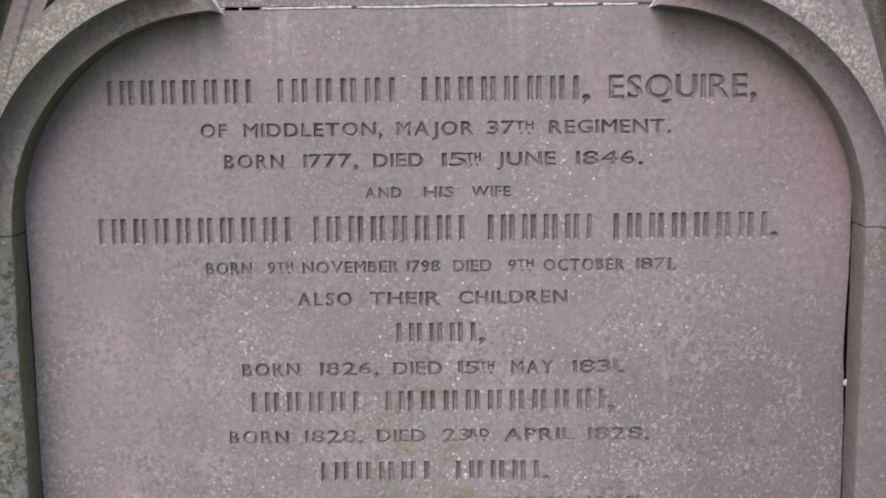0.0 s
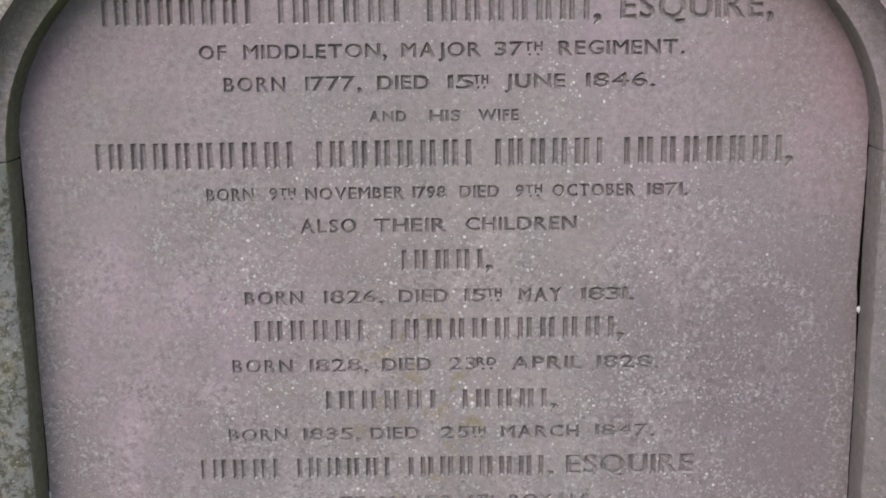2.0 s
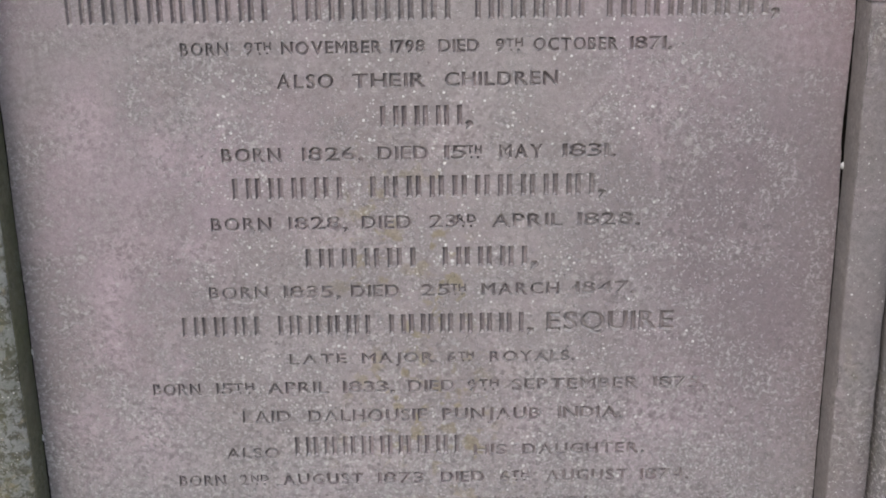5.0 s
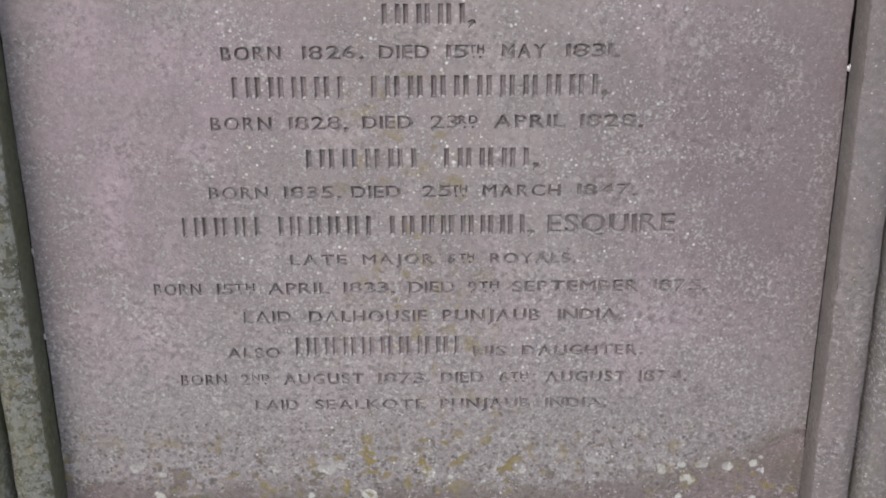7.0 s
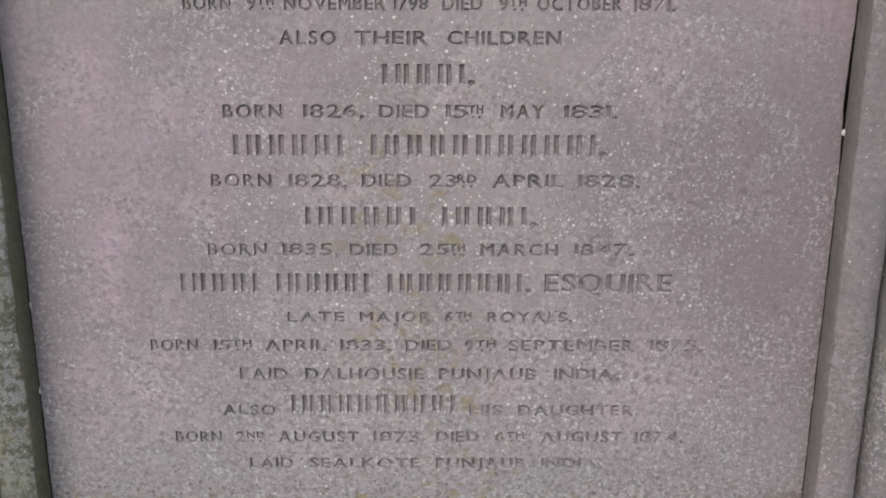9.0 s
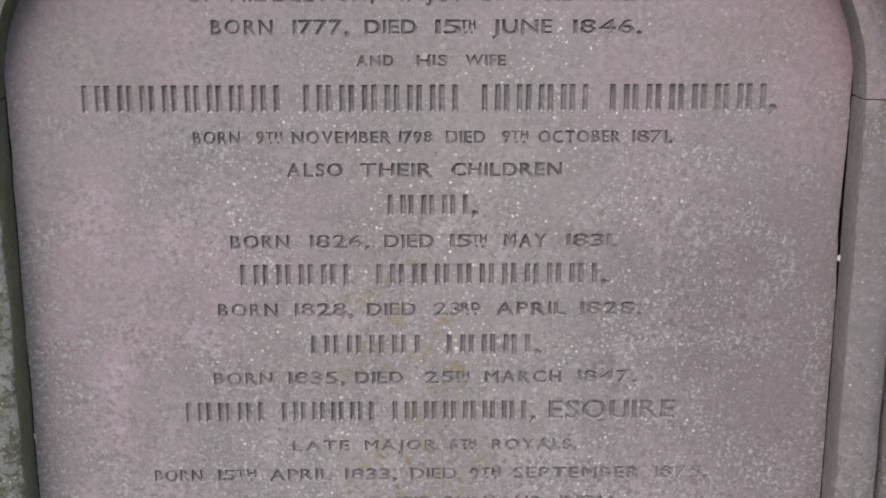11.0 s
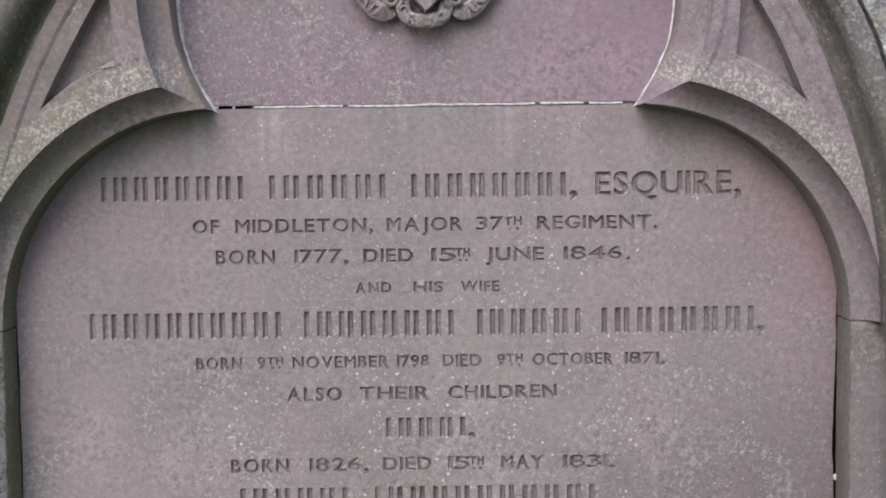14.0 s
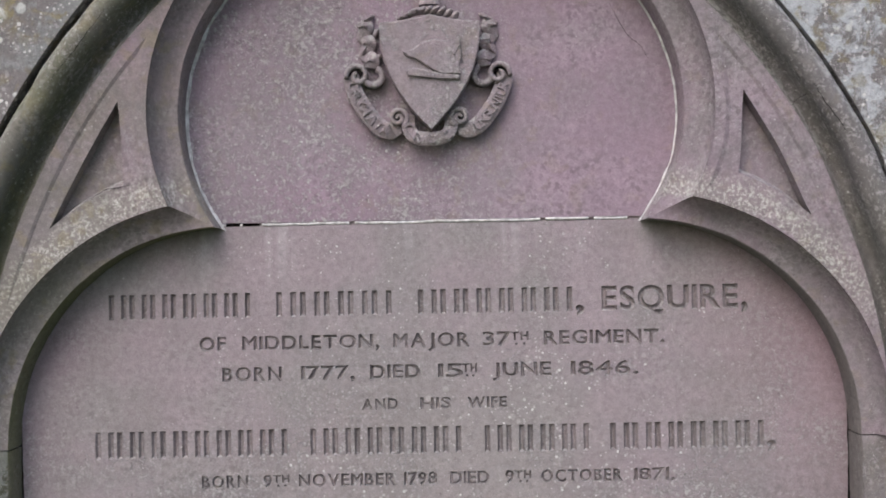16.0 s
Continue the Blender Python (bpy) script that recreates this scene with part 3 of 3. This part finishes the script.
GLYPHS.clear()


def word(text, x0, x1, base, cap):
    """Cut outlines (outer, inner) of one word, spread between x0 and x1."""
    bars = "N" * text.count("N") == text.rstrip(",") and len(text) > 3
    marks = [("N*" if bars and c == "N" else c) for c in text]
    shapes = [glyph(c) for c in marks]
    gap = 0.36 * sum(w for _, w in shapes) / len(shapes) if len(shapes) > 1 else 0
    scale = (x1 - x0) / (sum(w for _, w in shapes) + gap * (len(shapes) - 1))
    if len(text) == 1:
        scale = min(scale, cap * 1.1)
    at, out, ends = x0, [], []
    for (loops, w), c in zip(shapes, marks):
        cut = []
        for loop in loops:
            lo = [(at + x * scale, base + z * cap) for x, z in loop]
            cut.append(lo)
        # find which way thickens the strokes
        area = lambda l: sum(a[0] * b[1] - b[0] * a[1] for a, b in zip(l, l[1:] + l[:1]))
        sign = 1 if area(max(cut, key=lambda l: abs(area(l)))) > 0 else -1
        for lo in cut:
            out.append((offset(lo, sign * 0.052 * cap), offset(lo, sign * -0.022 * cap)))
        at += (w + gap) * scale
        ends.append(len(out))
    return [out[i:j] for i, j in zip([0] + ends, ends)]


# face of the slab: torn lower edge where the surface has spalled away
torn = []
for i in range(320):
    x = -0.606 + 1.212 * i / 319
    z = 0.349 + (0.125 if x > 0 else 0.05) * max(0, (abs(x) - 0.3) / 0.3) ** 1.5
    z += 0.016 * noise.noise((x * 6, 1.7, 0)) + 0.014 * noise.noise((x * 23, 4.1, 0)) + 0.010 * noise.noise((x * 80, 9.3, 0)) + 0.006 * noise.noise((x * 190, 2.3, 0))
    torn.append((AXIS + x, z))
right = [(AXIS + 0.6078 - 0.004 * math.exp(-((z - 1.13) / 0.07) ** 2) + 0.0012 * noise.noise((0.3, z * 7, 2)) + 0.0012 * noise.noise((0.3, z * 60, 2)), z) for z in np.linspace(torn[-1][1] + 0.01, 1.6355, 90)]
left_edge = [(AXIS - 0.608 + 0.0014 * noise.noise((0.3, z * 14, 7)) + 0.001 * noise.noise((0.3, z * 60, 5)), z) for z in np.linspace(1.6355, torn[0][1] + 0.01, 90)]
rim = torn + right + left_edge
DEPTH = 0.0066
slab_loops = [rim]


def cut_mesh(cuts, deep):
    """The sloping sides and the floor of one cut letter."""
    bm = bmesh.new()
    for o, i in cuts:
        add_loops(bm, o, 0.0, i, deep)
    bm.from_mesh(fill([i for o, i in cuts], deep))
    bmesh.ops.recalc_face_normals(bm, faces=bm.faces)
    return face_viewer(bm)


small = bmesh.new()
worn = random.Random(9)
for base, cap, text in ROWS:
    deep = DEPTH * min(1.0, cap / 0.020)
    for item in text.split("; "):
        w, a, b = item.split()
        a, b = float(a) / 1000, float(b) / 1000
        if w[0] == "^":
            cuts = word(w[1:], a, b, base + cap * 0.38, cap * 0.62)
            for k in range(2):
                xm = a + (b - a) * (0.3 + 0.45 * k)
                dot = [(xm - 0.0016, base + 0.0003), (xm + 0.0016, base + 0.0003), (xm + 0.0016, base + 0.0032), (xm - 0.0016, base + 0.0032)]
                cuts.append([(dot, offset(dot, -0.0006))])
        elif w[0] == "+":
            cuts = word(w[1:], a, b, base + 0.004, cap * 1.75)
        else:
            cuts = word(w, a, b, base, cap)
        bars = w.strip("+,").strip("N") == "" and len(w) > 3
        for c in cuts:
            slab_loops += [o for o, i in c]
            bm = cut_mesh(c, deep * worn.uniform(0.75, 1.15))
            if cap < 0.0185 and not bars or w[0] == "^":
                me = bpy.data.meshes.new("cut")
                bm.to_mesh(me)
                bm.free()
                small.from_mesh(me)
                bpy.data.meshes.remove(me)
            else:
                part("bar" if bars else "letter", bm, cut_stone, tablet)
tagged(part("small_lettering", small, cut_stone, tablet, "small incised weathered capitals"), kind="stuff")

bm = bmesh.new()
bm.from_mesh(fill(slab_loops, 0.0))
add_loops(bm, rim, 0.0, rim, 0.02)
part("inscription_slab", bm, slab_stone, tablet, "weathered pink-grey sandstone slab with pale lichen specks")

# the spalled layer that shows below the torn edge
lines = []
for i in range(60):
    z = 0.12 + 0.42 * i / 59
    lines.append([(AXIS + x, 0.0012 + max(0.0, z - 0.40 - 0.1 * max(0.0, abs(x) - 0.3)) * 0.12 + 0.0035 * noise.noise((x * 18, z * 18, 3)) + 0.002 * noise.noise((x * 70, z * 70, 3)), z) for x in np.linspace(-0.6095, 0.6095, 170)])
part("spalled_bed", face_viewer(sweep(lines)), spall_stone, tablet, "rough pink spalled stone with white lichen")

# ---- carved coat of arms on the upper tablet; lengths in centimetres about its middle line ----
arms = thing("coat_of_arms", "carved stone shield with motto scrolls on the upper tablet", "carving")
MID, CM = 0.0085, 0.01


def shield_loop(grow=0.0, n=26):
    right_side = []
    for i in range(n + 1):
        t = i / n
        right_side.append(((7.35 + grow) * (1 - t ** 2.2), 192.35 - (15.4 + grow) * t))
    top = [(7.35 * u, 193.75 - 1.4 * abs(u) ** 0.8 + 0.25 * abs(u) ** 4) for u in np.linspace(-0.97, 0.97, 21)]
    return [(-x, z) for x, z in reversed(right_side[:-1])] + top[:] + right_side


def cm(loop):
    return [(MID + x * CM, z * CM) for x, z in loop]


def relief(loops, y0, y1, bevel=0.0015):
    """A low raised piece: back outline at y1, chamfered to its face at y0."""
    bm = bmesh.new()
    for loop in loops:
        ar = sum(a[0] * b[1] - b[0] * a[1] for a, b in zip(loop, loop[1:] + loop[:1]))
        k = 1 if ar > 0 else -1
        inner = offset(loop, -k * bevel)
        mid_loop = offset(loop, -k * bevel * 0.3)
        add_loops(bm, loop, y1, loop, y0 + bevel)
        add_loops(bm, loop, y0 + bevel, mid_loop, y0 + bevel * 0.3)
        add_loops(bm, mid_loop, y0 + bevel * 0.3, inner, y0)
        loop[:] = inner
    bm.from_mesh(fill(loops, y0))
    bmesh.ops.remove_doubles(bm, verts=bm.verts, dist=1e-6)
    bmesh.ops.recalc_face_normals(bm, faces=bm.faces)
    return bm


part("shield", relief([cm(shield_loop())], -0.040, 0.0, 0.0025), carved_stone, arms, "smooth heater shield with a peaked top")
# plain raised charge on the shield
upper = [(-3.9, 188.2), (-2.4, 188.6), (-1.2, 189.6), (0.6, 190.0), (2.3, 189.7), (3.2, 189.9), (4.4, 189.2), (4.6, 187.6), (4.2, 186.1), (4.4, 184.9), (2.0, 184.8), (0.2, 185.6), (-1.8, 187.0), (-3.2, 187.5)]
jaw = [(-3.5, 185.4), (-2.6, 185.9), (-0.8, 185.6), (0.4, 185.2), (4.3, 184.7), (4.2, 184.1), (1.5, 184.2), (-1.0, 184.5), (-3.2, 184.7)]
part("charge", relief([cm(upper)], -0.0465, -0.039, 0.0022), carved_stone, arms, "worn raised charge")
part("charge_base", relief([cm(jaw)], -0.0455, -0.039, 0.0018), carved_stone, arms)
part("charge_leaf", relief([cm([(2.9, 188.0), (3.9, 190.1), (4.3, 190.4), (4.4, 189.0), (3.5, 187.6)])], -0.049, -0.045, 0.001), carved_stone, arms)


def smooth_path(pts, n=10):
    """A smooth line through a few guide points."""
    p = [Vector(q) for q in pts]
    p = [p[0] * 2 - p[1]] + p + [p[-1] * 2 - p[-2]]
    out = []
    for i in range(1, len(p) - 2):
        for j in range(n):
            t = j / n
            out.append(0.5 * (2 * p[i] + (p[i + 1] - p[i - 1]) * t + (2 * p[i - 1] - 5 * p[i] + 4 * p[i + 1] - p[i + 2]) * t * t + (3 * p[i] - p[i - 1] - 3 * p[i + 1] + p[i + 2]) * t ** 3))
    return out + [p[-2]]


def band(pts, width, thick=0.006):
    """A flat stone ribbon along guide points (x, height, y), its broad side to the viewer."""
    path = smooth_path(pts)
    lines = [[], [], [], [], [], []]
    for i, p in enumerate(path):
        d = path[min(i + 1, len(path) - 1)] - path[max(i - 1, 0)]
        d = Vector((d.x, d.y, 0)).normalized()
        nx, nz = -d.y, d.x
        for line, (u, dy) in zip(lines, ((-1, thick), (-1, 0.0015), (-0.88, 0), (0.88, 0), (1, 0.0015), (1, thick))):
            line.append((MID + (p.x + nx * u * width / 2) * CM, p.z + dy, (p.y + nz * u * width / 2) * CM))
    bm = sweep(lines, close=True, rough=0.0004)
    bmesh.ops.holes_fill(bm, edges=[e for e in bm.edges if e.is_boundary])
    bmesh.ops.recalc_face_normals(bm, faces=bm.faces)
    return bm, path


def curl(cx, cz, r0, r1, a0, turns, y0, y1, thick=0.4):
    """A ribbon rolled up, seen from its edge."""
    n = int(26 * abs(turns))
    rows = [[], [], [], []]
    for i in range(n + 1):
        t = i / n
        a, r = a0 + turns * 2 * math.pi * t, r0 + (r1 - r0) * t
        for line, (dr, y) in zip(rows, ((0, y1), (0, y0), (-thick, y0), (-thick, y1))):
            line.append((MID + (cx + (r + dr) * math.cos(a)) * CM, y + 0.006 * t, (cz + (r + dr) * math.sin(a)) * CM))
    bm = sweep(rows, close=True, rough=0.0003)
    bmesh.ops.holes_fill(bm, edges=[e for e in bm.edges if e.is_boundary])
    bmesh.ops.recalc_face_normals(bm, faces=bm.faces)
    return bm


def raised_letters(text, path, height, parent, flip=False, first=0.17, last=0.9):
    """Raised letters spread along a ribbon's middle line."""
    pts = list(reversed(path)) if flip else path
    gaps = [0.0]
    for a, b in zip(pts, pts[1:]):
        gaps.append(gaps[-1] + (Vector((b.x, b.y)) - Vector((a.x, a.y))).length)
    for k, ch in enumerate(text):
        want = gaps[-1] * (first + (last - first) * k / (len(text) - 1))
        i = max(j for j in range(len(gaps) - 1) if gaps[j] <= want)
        p, d = pts[i], pts[i + 1] - pts[i]
        ang = math.atan2(d.y, d.x)
        loops, w = glyph(ch)
        h = height
        turned = []
        for loop in loops:
            q = [((x - w / 2) * h * 0.95, (z - 0.5) * h) for x, z in loop]
            q = [(p.x + x * math.cos(ang) - z * math.sin(ang), p.y + x * math.sin(ang) + z * math.cos(ang)) for x, z in q]
            turned.append(cm(q))
        ar = lambda l: sum(a[0] * b[1] - b[0] * a[1] for a, b in zip(l, l[1:] + l[:1]))
        sgn = 1 if ar(max(turned, key=lambda l: abs(ar(l)))) > 0 else -1
        turned = [offset(l, sgn * 0.0003) for l in turned]
        bm = bmesh.new()
        for l in turned:
            add_loops(bm, l, p.z + 0.001, l, p.z - 0.0042)
        bm.from_mesh(fill(turned, p.z - 0.0042))
        bmesh.ops.recalc_face_normals(bm, faces=bm.faces)
        part("letter", bm, carved_stone, parent)


for s in (-1, 1):
    MID -= 0.0035 if s < 0 else 0.0
    bm, path = band([(s * 11.4, 185.2, -0.014), (s * 10.5, 182.3, -0.019), (s * 8.8, 179.5, -0.021), (s * 7.1, 177.6, -0.021), (s * 5.6, 177.1, -0.019), (s * 4.3, 178.0, -0.013)], 2.5)
    scroll = part("scroll", bm, carved_stone, arms, "stone ribbon with raised motto letters")
    raised_letters("CRUCIATA" if s < 0 else "JUNGUNTUR", path, 1.35, scroll, flip=s > 0, first=0.13 if s < 0 else 0.2, last=0.8 if s < 0 else 0.87)
    way = 1 if s < 0 else -1
    turn = lambda deg: math.radians(deg if s < 0 else 180 - deg)
    part("curl", curl(s * 4.5, 178.9, 1.75, 0.45, turn(-60), 1.7 * way, -0.027, 0.0, 0.6), carved_stone, arms)
    part("curl", curl(s * 10.3, 185.2, 2.0, 0.75, turn(190), -1.25 * way, -0.026, 0.0, 0.6), carved_stone, arms)
    part("curl", curl(s * 8.0, 185.2, 1.9, 1.6, turn(190), 0.66 * way, -0.022, 0.0, 0.85), carved_stone, arms)
    bm, path = band([(s * 9.6, 193.6, -0.004), (s * 8.9, 192.4, -0.011), (s * 9.5, 191.2, -0.006), (s * 8.5, 190.0, -0.013), (s * 9.2, 188.6, -0.007), (s * 8.1, 187.6, -0.017), (s * 8.3, 186.4, -0.012)], 2.0, 0.008)
    part("ribbon_tail", bm, carved_stone, arms, "crumpled stone ribbon tail")
    # torn leafy edges of the ribbon
    for k in range(7):
        z = 193.8 - k * 1.15
        x = s * (8.5 + 1.0 * math.sin(k * 2.1))
        bm = bmesh.new()
        bmesh.ops.create_icosphere(bm, subdivisions=3, radius=1.0)
        for v in bm.verts:
            v.co *= 1 + 0.35 * noise.noise(v.co * 1.7 + Vector((k, s, 0)))
        bm.transform(Matrix.Translation((MID + x * CM, -0.005, z * CM)) @ Matrix.Rotation(s * (0.5 + 0.7 * math.sin(k * 3.7)), 4, "Y") @ Matrix.Diagonal((0.0095, 0.0085, 0.0036, 1)))
        for f in bm.faces:
            f.smooth = True
        part("ribbon_fold", bm, carved_stone, arms)
bm, path = band([(-2.9, 179.4, -0.016), (-2.95, 177.6, -0.024), (-2.1, 176.1, -0.029), (0.2, 175.7, -0.031), (2.4, 176.1, -0.029), (3.2, 177.6, -0.024), (3.1, 179.4, -0.016)], 2.0)
scroll = part("scroll", bm, carved_stone, arms, "stone ribbon with raised motto letters")
raised_letters("CRUCE", path, 1.25, scroll)
MID += 0.0035
# twisted wreath over the shield, with the foot of the crest on it
for k in range(9):
    u = (k - 4) / 4
    bm = bmesh.new()
    bmesh.ops.create_icosphere(bm, subdivisions=3, radius=1.0)
    for v in bm.verts:
        v.co *= 1 + 0.15 * noise.noise(v.co * 2.0 + Vector((k, 3, 0)))
    bm.transform(Matrix.Translation((MID + (u * 3.7 - 0.1) * CM, -0.028, (194.5 - 1.1 * u * u) * CM)) @ Matrix.Rotation(-0.55 - 0.25 * u, 4, "Y") @ Matrix.Diagonal((0.0095, 0.014, 0.0046, 1)))
    for f in bm.faces:
        f.smooth = True
    part("wreath_twist", bm, carved_stone, arms)
bm = bmesh.new()
bmesh.ops.create_cone(bm, segments=20, radius1=0.016, radius2=0.010, depth=0.022, cap_ends=True)
for v in bm.verts:
    v.co += noise.noise_vector(v.co * 120) * 0.0015
bm.transform(Matrix.Translation((MID, -0.022, 1.963)))
part("crest_foot", bm, carved_stone, arms)

# ---- fine open cracks ----


def crack(pts, y, width, parent):
    path = smooth_path([(x, z, 0) for x, z in pts], 8)
    rows = [[], []]
    for i, p in enumerate(path):
        d = (path[min(i + 1, len(path) - 1)] - path[max(i - 1, 0)]).normalized()
        w = width * (0.35 + 0.65 * math.sin(math.pi * (i + 0.5) / len(path))) * (0.7 + 0.6 * noise.noise((i * 0.7, 3, 1)))
        j = 0.0012 * noise.noise((i * 0.9, 7, 2))
        for row, k in zip(rows, (-1, 1)):
            row.append((p.x - d.y * (k * w / 2 + j), y, p.y + d.x * (k * w / 2 + j)))
    part("crack", face_viewer(sweep(rows)), dark_mat, parent, "fine dark open crack")


crack([(0.275, 1.955), (0.290, 1.925), (0.303, 1.905), (0.318, 1.893), (0.330, 1.872)], -0.0006, 0.0012, crest_tablet)
crack([(AXIS - 0.475, 1.676), (AXIS - 0.455, 1.688), (AXIS - 0.44, 1.690), (AXIS - 0.422, 1.694)], -0.0922, 0.0016, memorial)


def hood_crack(a, b, d, s):
    """A hairline that follows the hood's roll between two heights."""
    pts = [p for p in side(hood_line(HOOD_R + d, 400), s) if a < p[1] < b]
    rows = [[], []]
    for i, (x, z) in enumerate(pts):
        w = 0.0005 * (0.3 + 0.7 * math.sin(math.pi * (i + 0.5) / len(pts)))
        j = 0.004 * noise.noise((z * 22, 5, 1)) + 0.0015 * noise.noise((z * 120, 2, 8))
        for row, k in zip(rows, (-1, 1)):
            e = d + j + k * w
            y = -0.105 - 0.026 * math.sqrt(max(0.0, 1 - ((e + 0.019) / 0.0195) ** 2)) - 0.0022
            row.append((x - s * (j + k * w), y, z))
    part("crack", face_viewer(sweep(rows)), dark_mat, hood, "fine dark open crack")


hood_crack(1.835, 1.935, -0.027, 1)
hood_crack(1.74, 1.815, -0.031, -1)

# crumbs of old mortar left in the joint round the inscription
rnd = random.Random(12)
for x, z, r in ((-0.6045, 1.36, 0.0024), (-0.604, 1.385, 0.003), (-0.6045, 1.402, 0.0022), (-0.603, 1.425, 0.003), (0.614, 1.075, 0.0042), (0.612, 1.43, 0.003), (0.607, 1.452, 0.0036), (-0.603, 0.80, 0.0022), (-0.604, 0.655, 0.0025)):
    bm = bmesh.new()
    bmesh.ops.create_icosphere(bm, subdivisions=2, radius=r)
    for v in bm.verts:
        v.co *= 1 + 0.5 * noise.noise(v.co * 300 + Vector((x, z, 0)))
    bm.transform(Matrix.Translation((x, 0.0, z)) @ Matrix.Diagonal((0.8, 0.7, rnd.uniform(1.2, 2.6), 1)))
    part("mortar_crumb", bm, mortar_mat, memorial, "crumb of white mortar")
